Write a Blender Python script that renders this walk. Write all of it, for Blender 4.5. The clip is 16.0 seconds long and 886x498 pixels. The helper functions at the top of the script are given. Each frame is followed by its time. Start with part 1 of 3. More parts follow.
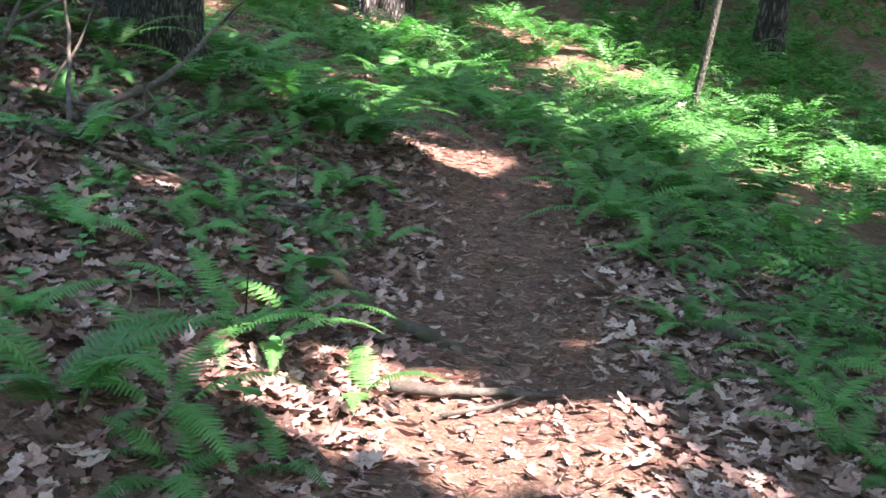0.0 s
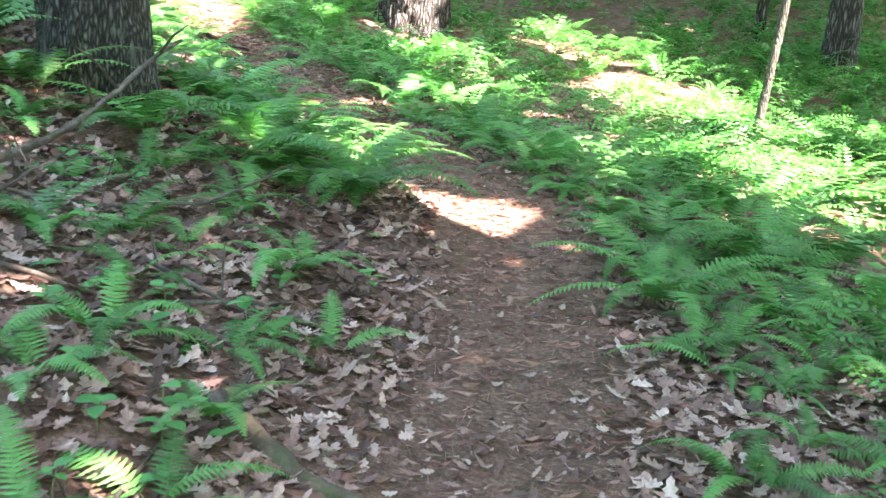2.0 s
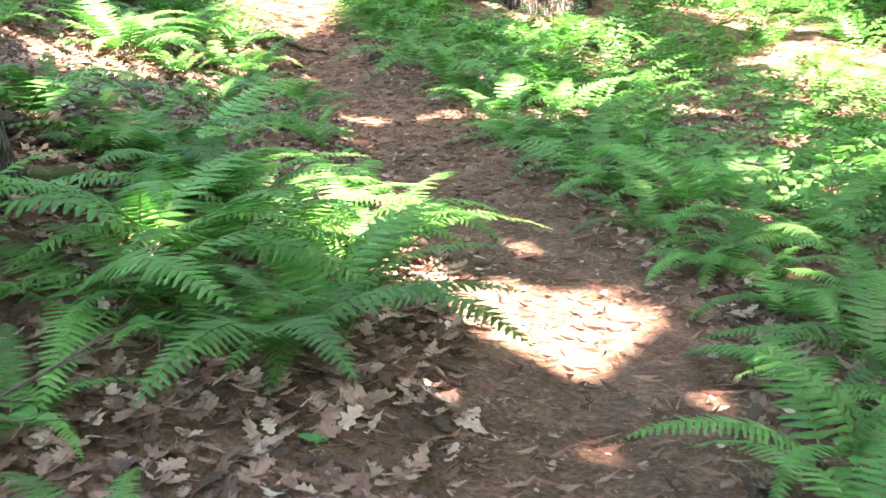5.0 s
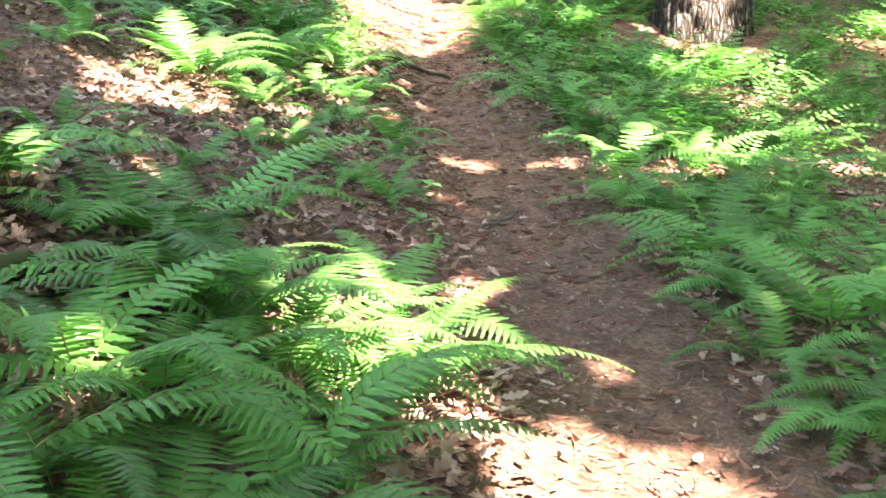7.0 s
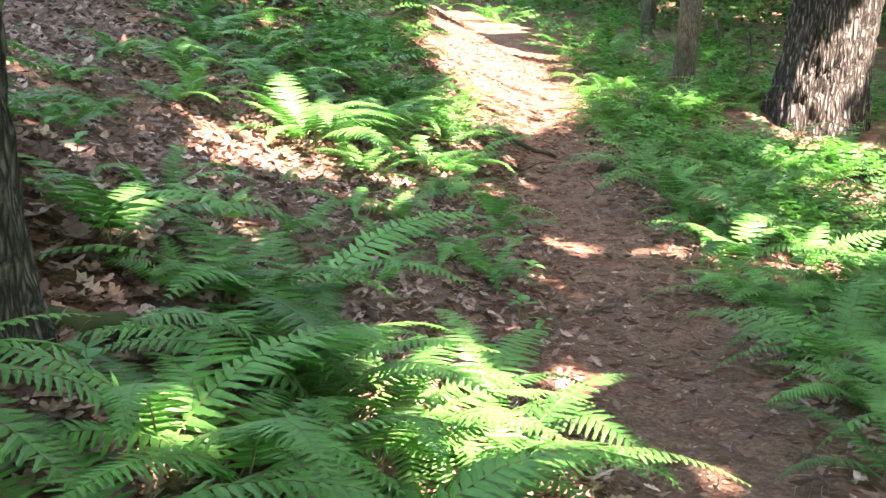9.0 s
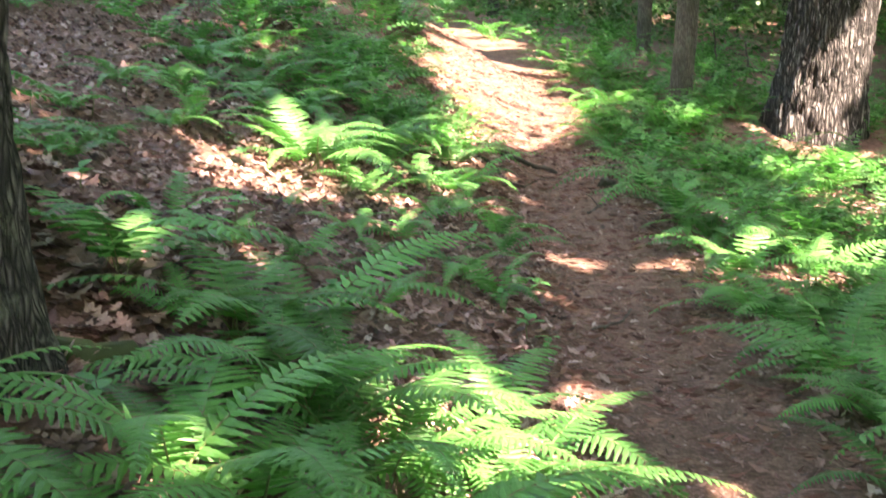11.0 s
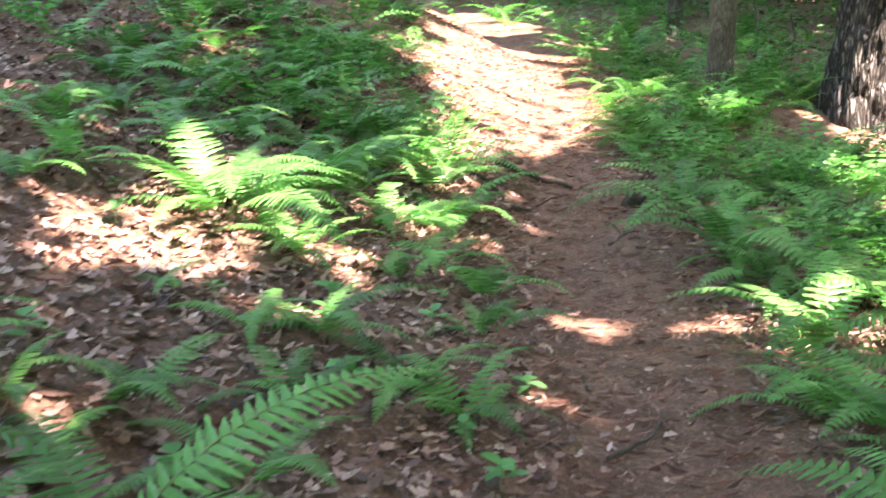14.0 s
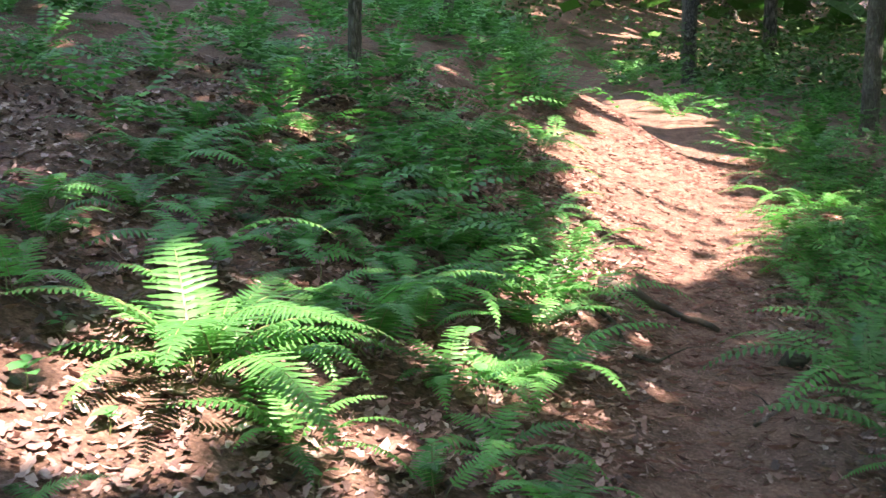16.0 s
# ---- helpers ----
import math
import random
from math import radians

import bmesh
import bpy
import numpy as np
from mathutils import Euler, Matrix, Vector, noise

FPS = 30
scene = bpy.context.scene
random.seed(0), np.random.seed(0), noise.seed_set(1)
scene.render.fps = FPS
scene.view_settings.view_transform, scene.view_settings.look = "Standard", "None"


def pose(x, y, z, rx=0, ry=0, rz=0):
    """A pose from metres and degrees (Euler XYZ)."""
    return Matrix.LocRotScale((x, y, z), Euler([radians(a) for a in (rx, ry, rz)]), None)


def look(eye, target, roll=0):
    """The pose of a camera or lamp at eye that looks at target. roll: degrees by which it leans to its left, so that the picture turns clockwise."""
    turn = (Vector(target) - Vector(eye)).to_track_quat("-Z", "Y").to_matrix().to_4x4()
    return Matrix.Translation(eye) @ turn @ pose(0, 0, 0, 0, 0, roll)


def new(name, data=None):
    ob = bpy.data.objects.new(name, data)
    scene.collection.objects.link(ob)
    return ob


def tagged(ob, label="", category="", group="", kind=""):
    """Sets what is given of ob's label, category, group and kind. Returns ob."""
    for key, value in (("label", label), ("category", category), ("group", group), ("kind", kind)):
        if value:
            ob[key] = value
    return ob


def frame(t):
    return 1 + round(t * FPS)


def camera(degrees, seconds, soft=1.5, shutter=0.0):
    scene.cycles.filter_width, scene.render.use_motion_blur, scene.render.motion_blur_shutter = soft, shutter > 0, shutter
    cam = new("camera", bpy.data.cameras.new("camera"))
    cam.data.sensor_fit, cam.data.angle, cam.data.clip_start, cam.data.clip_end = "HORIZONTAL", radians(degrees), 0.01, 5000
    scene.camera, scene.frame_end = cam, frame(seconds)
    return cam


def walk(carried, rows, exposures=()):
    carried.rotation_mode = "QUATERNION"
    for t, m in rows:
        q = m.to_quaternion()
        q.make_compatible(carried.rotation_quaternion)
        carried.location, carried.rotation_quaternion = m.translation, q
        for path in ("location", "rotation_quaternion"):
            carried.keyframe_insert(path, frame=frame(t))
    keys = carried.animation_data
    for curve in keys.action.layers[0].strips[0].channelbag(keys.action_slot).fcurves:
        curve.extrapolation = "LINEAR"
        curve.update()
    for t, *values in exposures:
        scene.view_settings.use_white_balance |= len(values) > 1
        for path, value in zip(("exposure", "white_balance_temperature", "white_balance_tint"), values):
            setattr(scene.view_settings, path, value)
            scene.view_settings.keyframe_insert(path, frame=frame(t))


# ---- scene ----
cam = camera(41.4, 16.0, 1.5, 0.3)
PATH = [
    (0, (0.225, -0.019, 1.57), (0.2, 1.923, 1.09), 4.1),
    (0.5, (0.257, 0.295, 1.528), (0.16, 2.223, 1.006), 6.9),
    (1, (0.234, 0.735, 1.58), (0.06, 2.654, 1.046), 6.1),
    (1.5, (0.364, 1.176, 1.533), (0.231, 3.097, 0.993), 4.3),
    (2, (0.493, 1.554, 1.597), (0.366, 3.494, 1.127), 3.2),
    (2.5, (0.512, 1.997, 1.553), (0.349, 3.911, 0.998), 6.1),
    (3, (0.55, 2.483, 1.552), (0.42, 4.397, 0.988), 4.7),
    (3.5, (0.734, 2.934, 1.561), (0.576, 4.865, 1.063), 3.4),
    (3.7, (0.746, 3.138, 1.563), (0.545, 5.074, 1.101), 2.8),
    (5.8, (0.779, 5.144, 1.492), (0.218, 6.983, 0.939), -1.8),
    (6, (0.752, 5.236, 1.565), (0.149, 7.059, 1.005), -0.5),
    (6.5, (0.735, 5.485, 1.574), (0.105, 7.299, 1.015), -1.5),
    (7, (0.821, 5.706, 1.631), (0.126, 7.513, 1.128), -0.2),
    (7.5, (0.801, 5.769, 1.65), (0.024, 7.547, 1.169), -0.3),
    (8, (0.708, 5.816, 1.633), (-0.154, 7.582, 1.265), 3.5),
    (8.5, (0.707, 5.823, 1.629), (-0.18, 7.578, 1.264), 3.7),
    (8.7, (0.705, 5.851, 1.62), (-0.163, 7.613, 1.244), 3.1),
    (10.8, (0.681, 5.856, 1.635), (-0.142, 7.634, 1.239), 1.2),
    (11, (0.675, 5.851, 1.636), (-0.177, 7.625, 1.279), 1.2),
    (11.5, (0.611, 5.918, 1.634), (-0.246, 7.708, 1.382), 0.4),
    (12, (0.516, 6.051, 1.6), (-0.299, 7.858, 1.333), -1.3),
    (12.5, (0.462, 6.433, 1.6), (-0.31, 8.225, 1.158), -1.0),
    (13, (0.41, 6.789, 1.64), (-0.451, 8.546, 1.226), -3.1),
    (13.5, (0.262, 7.26, 1.683), (-0.706, 8.954, 1.243), -0.4),
    (14, (0.175, 7.678, 1.686), (-0.737, 9.416, 1.302), -1.5),
    (14.5, (0.186, 8.127, 1.807), (-0.691, 9.897, 1.492), -1.1),
    (15, (0.062, 8.436, 1.764), (-0.953, 10.137, 1.483), 1.2),
    (15.5, (-0.121, 8.84, 1.781), (-1.238, 10.477, 1.509), -0.3),
    (16, (-0.249, 9.229, 1.778), (-1.421, 10.828, 1.518), 1.4),
]
EXPOSURES = [(t, e + 3.2, kelvin, tint) for t, e, kelvin, tint in (
    (0, 1.3, 6900, 19), (1, 1.7, 6900, 19), (2, 2.5, 7300, 15), (3.5, 2.6, 7600, 14), (6, 2.38, 8600, 17), (7.5, 2.25, 8600, 18),
    (8.5, 2.1, 8300, 21), (11, 1.85, 8300, 21), (12, 1.78, 8200, 21), (13.5, 2.15, 8000, 21), (14.5, 1.55, 7700, 21), (16, 1.15, 7400, 20))]
walk(cam, [(t, look(eye, target, roll)) for t, eye, target, roll in PATH], EXPOSURES)

# ---- world and light ----
SUN_EL = radians(58)
SUN_H = Vector((0.92, -0.39)).normalized()
world = bpy.data.worlds.new("sky")
scene.world = world
world.use_nodes = True
wt = world.node_tree
sky = wt.nodes.new("ShaderNodeTexSky")
sky.sky_type = "NISHITA"
sky.sun_disc = False
sky.sun_elevation = SUN_EL
sky.sun_rotation = math.atan2(SUN_H.x, SUN_H.y)
wt.links.new(sky.outputs[0], wt.nodes["Background"].inputs[0])
wt.nodes["Background"].inputs[1].default_value = 0.118
sun_data = bpy.data.lights.new("sun", "SUN")
sun_data.energy, sun_data.angle, sun_data.color = 1.85, radians(0.53), (1.0, 0.94, 0.88)
sun = new("sun", sun_data)
SUN_DIR = Vector((SUN_H.x * math.cos(SUN_EL), SUN_H.y * math.cos(SUN_EL), math.sin(SUN_EL)))
sun.matrix_world = Matrix.Translation((8, -5, 20)) @ SUN_DIR.to_track_quat("Z", "Y").to_matrix().to_4x4()

rng = np.random.default_rng(7)
R = random.Random(11)


# ---- materials ----
def material(name):
    m = bpy.data.materials.new(name)
    m.use_nodes = True
    nt = m.node_tree
    return m, nt, nt.nodes["Principled BSDF"]


def node(nt, kind, **values):
    n = nt.nodes.new(kind)
    for key, value in values.items():
        n.inputs[key.replace("_", " ")].default_value = value
    return n


def ramp(nt, source, stops):
    n = nt.nodes.new("ShaderNodeValToRGB")
    e = n.color_ramp.elements
    while len(e) < len(stops):
        e.new(0.5)
    for el, (p, c) in zip(e, stops):
        el.position, el.color = p, (*c, 1)
    nt.links.new(source, n.inputs[0])
    return n


def mixed(nt, mode, fac, a, b):
    n = nt.nodes.new("ShaderNodeMix")
    n.data_type, n.blend_type = "RGBA", mode
    for socket, value in ((n.inputs[0], fac), (n.inputs[6], a), (n.inputs[7], b)):
        if hasattr(value, "links"):
            nt.links.new(value, socket)
        else:
            socket.default_value = value
    return n.outputs[2]


def bumped(nt, bsdf, height, strength, distance):
    b = node(nt, "ShaderNodeBump", Strength=strength, Distance=distance)
    nt.links.new(height, b.inputs["Height"])
    nt.links.new(b.outputs[0], bsdf.inputs["Normal"])


def noise_tex(nt, scale, detail=6.0, rough=0.6, stretch=None):
    co = nt.nodes.new("ShaderNodeTexCoord")
    n = node(nt, "ShaderNodeTexNoise", Scale=scale, Detail=detail, Roughness=rough)
    if stretch:
        mp = nt.nodes.new("ShaderNodeMapping")
        mp.inputs["Scale"].default_value = stretch
        nt.links.new(co.outputs["Object"], mp.inputs[0])
        nt.links.new(mp.outputs[0], n.inputs["Vector"])
    else:
        nt.links.new(co.outputs["Object"], n.inputs["Vector"])
    return n


def soil_material():
    m, nt, b = material("forest_floor")
    big, mid, fine = noise_tex(nt, 0.9), noise_tex(nt, 7.0), noise_tex(nt, 46.0, 8.0, 0.75)
    base = ramp(nt, big.outputs[0], [(0.3, (0.115, 0.066, 0.05)), (0.7, (0.2, 0.12, 0.093))])
    spots = ramp(nt, fine.outputs[0], [(0.36, (0.03, 0.018, 0.014)), (0.5, (0.155, 0.091, 0.07)), (0.66, (0.36, 0.238, 0.192))])
    col = mixed(nt, "MIX", 0.62, base.outputs[0], spots.outputs[0])
    dark = ramp(nt, mid.outputs[0], [(0.35, (0.55, 0.5, 0.48)), (0.62, (1.15, 1.1, 1.08))])
    nt.links.new(mixed(nt, "MULTIPLY", 0.85, col, dark.outputs[0]), b.inputs["Base Color"])
    b.inputs["Roughness"].default_value = 0.92
    b.inputs["Specular IOR Level"].default_value = 0.25
    bumped(nt, b, fine.outputs[0], 0.9, 0.02)
    return m


def litter_material(name, stops, rough=0.75):
    m, nt, b = material(name)
    geo = nt.nodes.new("ShaderNodeNewGeometry")
    tint = ramp(nt, geo.outputs["Random Per Island"], stops)
    grain = noise_tex(nt, 60.0, 4.0)
    shade = ramp(nt, grain.outputs[0], [(0.3, (0.72, 0.7, 0.68)), (0.7, (1.1, 1.1, 1.1))])
    nt.links.new(mixed(nt, "MULTIPLY", 1.0, tint.outputs[0], shade.outputs[0]), b.inputs["Base Color"])
    b.inputs["Roughness"].default_value = rough
    return m


def leaf_material(name, dark, light, through_light=0.4, per_island=False, rough=0.5):
    m, nt, b = material(name)
    if per_island:
        src = nt.nodes.new("ShaderNodeNewGeometry").outputs["Random Per Island"]
    else:
        src = nt.nodes.new("ShaderNodeObjectInfo").outputs["Random"]
    tint = ramp(nt, src, [(0.0, dark), (0.85, light), (1.0, tuple(1.12 * c for c in light))])
    grain = noise_tex(nt, 26.0, 3.0)
    shade = ramp(nt, grain.outputs[0], [(0.25, (0.75, 0.78, 0.72)), (0.75, (1.15, 1.12, 1.15))])
    col = mixed(nt, "MULTIPLY", 1.0, tint.outputs[0], shade.outputs[0])
    nt.links.new(col, b.inputs["Base Color"])
    b.inputs["Roughness"].default_value = rough
    b.inputs["Specular IOR Level"].default_value = 0.5
    tr = nt.nodes.new("ShaderNodeBsdfTranslucent")
    nt.links.new(mixed(nt, "MULTIPLY", 1.0, col, (0.95, 1.5, 0.95, 1)), tr.inputs[0])
    mx = nt.nodes.new("ShaderNodeMixShader")
    mx.inputs[0].default_value = through_light
    nt.links.new(b.outputs[0], mx.inputs[1])
    nt.links.new(tr.outputs[0], mx.inputs[2])
    nt.links.new(mx.outputs[0], nt.nodes["Material Output"].inputs[0])
    return m


def bark_material(name, deep, mid, pale, lichen=0.0, plates=26.0, long=0.2):
    """Furrowed bark: long plates with pale crests and dark cracks between."""
    m, nt, b = material(name)
    co = nt.nodes.new("ShaderNodeTexCoord")
    mp = nt.nodes.new("ShaderNodeMapping")
    mp.inputs["Scale"].default_value = (1, 1, long)
    nt.links.new(co.outputs["Object"], mp.inputs[0])
    warp = node(nt, "ShaderNodeTexNoise", Scale=14.0, Detail=4.0)
    nt.links.new(mp.outputs[0], warp.inputs["Vector"])
    moved = nt.nodes.new("ShaderNodeVectorMath")
    moved.operation = "MULTIPLY_ADD"
    nt.links.new(warp.outputs["Color"], moved.inputs[0])
    moved.inputs[1].default_value = (0.05, 0.05, 0.05)
    nt.links.new(mp.outputs[0], moved.inputs[2])
    cell = node(nt, "ShaderNodeTexVoronoi", Scale=plates)
    cell.feature = "DISTANCE_TO_EDGE"
    nt.links.new(moved.outputs[0], cell.inputs["Vector"])
    fine = noise_tex(nt, 70.0, 6.0, 0.75, (1, 1, 0.4))
    patch = noise_tex(nt, 2.6, 5.0)
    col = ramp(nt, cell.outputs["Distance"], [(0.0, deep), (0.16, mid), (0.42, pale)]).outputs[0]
    col = mixed(nt, "MULTIPLY", 0.9, col, ramp(nt, fine.outputs[0], [(0.3, (0.45, 0.45, 0.45)), (0.7, (1.25, 1.25, 1.25))]).outputs[0])
    col = mixed(nt, "MULTIPLY", 0.7, col, ramp(nt, patch.outputs[0], [(0.35, (0.6, 0.58, 0.56)), (0.65, (1.2, 1.2, 1.2))]).outputs[0])
    if lichen:
        mask = ramp(nt, noise_tex(nt, 7.0, 6.0, 0.7).outputs[0], [(0.54, (0, 0, 0)), (0.66, (lichen,) * 3)])
        col = mixed(nt, "MIX", mask.outputs[0], col, (0.2, 0.23, 0.17, 1))
    nt.links.new(col, b.inputs["Base Color"])
    b.inputs["Roughness"].default_value = 0.9
    h = ramp(nt, cell.outputs["Distance"], [(0.0, (0, 0, 0)), (0.3, (1, 1, 1))])
    tall = mixed(nt, "MIX", 0.35, h.outputs[0], fine.outputs[0])
    bumped(nt, b, tall, 1.0, 0.03)
    return m


def wood_material(name, dark, mid, pale, mossy=0.0):
    """Weathered wood or root: blotched grey-brown with fine grain, some moss."""
    m, nt, b = material(name)
    big, fine = noise_tex(nt, 9.0, 5.0, 0.65), noise_tex(nt, 85.0, 5.0, 0.75)
    col = ramp(nt, big.outputs[0], [(0.32, dark), (0.5, mid), (0.7, pale)]).outputs[0]
    col = mixed(nt, "MULTIPLY", 0.9, col, ramp(nt, fine.outputs[0], [(0.32, (0.5, 0.48, 0.46)), (0.68, (1.2, 1.2, 1.2))]).outputs[0])
    if mossy:
        mask = ramp(nt, noise_tex(nt, 14.0, 6.0, 0.7).outputs[0], [(0.5, (0, 0, 0)), (0.62, (mossy,) * 3)])
        col = mixed(nt, "MIX", mask.outputs[0], col, (0.045, 0.075, 0.022, 1))
    nt.links.new(col, b.inputs["Base Color"])
    b.inputs["Roughness"].default_value = 0.9
    bumped(nt, b, fine.outputs[0], 0.8, 0.008)
    return m


def rock_material():
    m, nt, b = material("granite")
    big, fine = noise_tex(nt, 3.0), noise_tex(nt, 60.0, 6.0, 0.8)
    col = ramp(nt, big.outputs[0], [(0.35, (0.22, 0.2, 0.18)), (0.65, (0.5, 0.47, 0.43))])
    spk = ramp(nt, fine.outputs[0], [(0.35, (0.6, 0.6, 0.6)), (0.65, (1.15, 1.15, 1.15))])
    nt.links.new(mixed(nt, "MULTIPLY", 1.0, col.outputs[0], spk.outputs[0]), b.inputs["Base Color"])
    b.inputs["Roughness"].default_value = 0.85
    bumped(nt, b, fine.outputs[0], 0.6, 0.01)
    return m


M_SOIL = soil_material()
M_LITTER = litter_material("dry_oak_leaves", [(0.0, (0.045, 0.024, 0.02)), (0.35, (0.145, 0.076, 0.065)), (0.65, (0.275, 0.16, 0.142)), (0.88, (0.37, 0.25, 0.226)), (1.0, (0.46, 0.345, 0.315))])
M_NEEDLE = litter_material("pine_needles", [(0.0, (0.1, 0.043, 0.034)), (0.6, (0.275, 0.13, 0.107)), (1.0, (0.43, 0.265, 0.23))])
M_FERN = leaf_material("fern_green", (0.03, 0.112, 0.026), (0.09, 0.275, 0.072), 0.36)
M_FERN_FAR = leaf_material("fern_green_far", (0.027, 0.102, 0.024), (0.085, 0.265, 0.068), 0.36, True)
M_LEAF = leaf_material("seedling_green", (0.05, 0.2, 0.06), (0.1, 0.3, 0.1), 0.4)
M_CANOPY = leaf_material("canopy_green", (0.04, 0.12, 0.02), (0.09, 0.2, 0.04), 0.3, True)
M_THICKET = leaf_material("thicket_green", (0.02, 0.06, 0.015), (0.05, 0.13, 0.03), 0.25, True)
M_STALK = litter_material("fern_stalk", [(0.0, (0.1, 0.16, 0.05)), (1.0, (0.2, 0.2, 0.09))], 0.6)
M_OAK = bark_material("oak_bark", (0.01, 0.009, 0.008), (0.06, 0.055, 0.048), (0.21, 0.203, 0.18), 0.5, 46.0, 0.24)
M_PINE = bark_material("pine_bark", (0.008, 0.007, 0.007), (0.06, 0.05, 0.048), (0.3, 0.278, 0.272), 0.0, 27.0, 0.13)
M_SAPLING = bark_material("sapling_bark", (0.08, 0.074, 0.062), (0.13, 0.122, 0.104), (0.2, 0.19, 0.165), 0.4, 40.0, 0.2)
M_STICK = wood_material("dead_wood", (0.05, 0.038, 0.032), (0.095, 0.077, 0.066), (0.18, 0.153, 0.135))
M_MOSS = leaf_material("moss", (0.022, 0.036, 0.01), (0.045, 0.07, 0.018), 0.05, False, 0.9)
M_MOSSY = wood_material("mossy_wood", (0.03, 0.024, 0.018), (0.055, 0.044, 0.034), (0.09, 0.074, 0.056), 0.25)
M_ROOT = wood_material("weathered_root", (0.035, 0.025, 0.019), (0.07, 0.052, 0.039), (0.14, 0.108, 0.088), 0.6)
M_ROCK = rock_material()

# ---- ground ----
TRAIL_X = np.array([(-60, 0.2), (0, 0.35), (4, 0.45), (6, 0.52), (8, 0.5), (9, 0.3), (10, -0.2), (11, -0.65), (12, -1.1), (13, -1.6), (14, -2.15), (15, -2.62), (16, -2.98), (18, -3.6), (20, -4.6), (21.5, -5.7), (23.3, -7.3), (26, -9.6), (32, -14)])
TRAIL_Z = np.array([(-60, -1), (-8, -0.25), (0, -0.02), (6, 0.02), (8.5, 0.13), (10, 0.19), (13, 0.28), (15, 0.45), (17.7, 0.62), (19.1, 0.9), (20.4, 1.12), (23, 1.5), (28, 2.2), (40, 3.4), (80, 6), (200, 9)])


def smooth(y, table):
    return sum(np.interp(np.asarray(y, float) + o, table[:, 0], table[:, 1]) for o in (-0.6, -0.3, 0, 0.3, 0.6)) / 5


def step(a, b, x):
    t = np.clip((x - a) / (b - a), 0, 1)
    return t * t * (3 - 2 * t)


def off_trail(x, y):
    return x - smooth(y, TRAIL_X)


def off_path(x, y):
    """Distance to the side of the worn path, which keeps to the left of its hollow on the climb."""
    y = np.asarray(y, float)
    wide = 1 - 0.4 * step(15, 17.5, y)
    return (off_trail(x, y) + 0.5 * step(14.5, 17.5, y)) * wide


def ground_z(x, y):
    d = off_trail(x, y)
    l, r = np.maximum(-d - 0.38, 0), np.maximum(d - 0.38, 0)
    k = 0.36 + 0.12 * step(13, 16, np.asarray(y, float))
    z = smooth(y, TRAIL_Z) + k * np.minimum(l, 3) + 0.2 * np.clip(l - 3, 0, 14) + 0.05 * np.clip(l - 17, 0, 60) - 0.13 * np.minimum(r, 7)
    out = np.minimum(np.abs(d) / 0.9, 1.0)
    wob = 0.05 * np.sin(1.9 * x + 0.7 * y) * np.sin(1.3 * y - 0.8 * x + 1.0) + 0.018 * np.sin(5.3 * x + 1.1) * np.sin(4.7 * y + 0.4)
    return z + wob * (0.25 + 0.75 * out) - 0.03 * np.exp(-(d / 0.3) ** 2)


def gz(x, y):
    return float(ground_z(np.float64(x), np.float64(y)))


def mesh_of(name, verts, faces, mat, smooth_shade=False):
    me = bpy.data.meshes.new(name)
    me.from_pydata(verts, [], faces)
    me.materials.append(mat)
    if smooth_shade:
        me.shade_smooth()
    me.update()
    return me


def part(name, data, parent, label="", m=None):
    ob = new(name, data)
    ob.parent = parent
    if m is not None:
        ob.matrix_basis = m
    return tagged(ob, label)


def thing(name, m, label, category, group="", kind=""):
    ob = new(name)
    ob.empty_display_size = 0.1
    ob.matrix_basis = m
    return tagged(ob, label, category, group, kind)


def build_ground():
    gx = np.concatenate([[-300, -160, -90, -55, -36, -26, -20, -16], np.arange(-13, 9.01, 0.13), [10, 12, 15, 19, 25, 34, 50, 90, 160, 300]])
    gy = np.concatenate([[-300, -150, -70, -35, -18, -10, -6, -4], np.arange(-3, 30.01, 0.14), [31, 33, 36, 40, 46, 55, 70, 100, 170, 300]])
    X, Y = np.meshgrid(gx, gy)
    Z = ground_z(X, Y)
    near = (np.abs(X + 2) < 11) & (np.abs(Y - 13) < 17)
    Z = Z + np.where(near, rng.normal(0, 0.006, X.shape), 0)
    n = len(gx)
    verts = np.stack([X, Y, Z], -1).reshape(-1, 3)
    i = (np.arange(len(gy) - 1)[:, None] * n + np.arange(n - 1)).ravel()
    faces = np.stack([i, i + 1, i + n + 1, i + n], 1)
    ob = new("ground", mesh_of("ground", verts.tolist(), faces.tolist(), M_SOIL, True))
    tagged(ob, "brown forest floor of bare soil and needles with a worn footpath", "forest floor", kind="structure")


build_ground()


# ---- loose litter ----
def oak_leaf():
    """Outline of a lobed oak leaf, 1 long, in the plane, with a slight fold."""
    half = [(0.0, 0.02), (0.12, 0.06), (0.2, 0.2), (0.3, 0.1), (0.42, 0.29), (0.54, 0.13), (0.68, 0.27), (0.78, 0.12), (0.9, 0.14), (1.0, 0.0)]
    pts = half + [(x, -w) for x, w in half[-2:0:-1]]
    return np.array([(0.5, 0.0)] + pts)


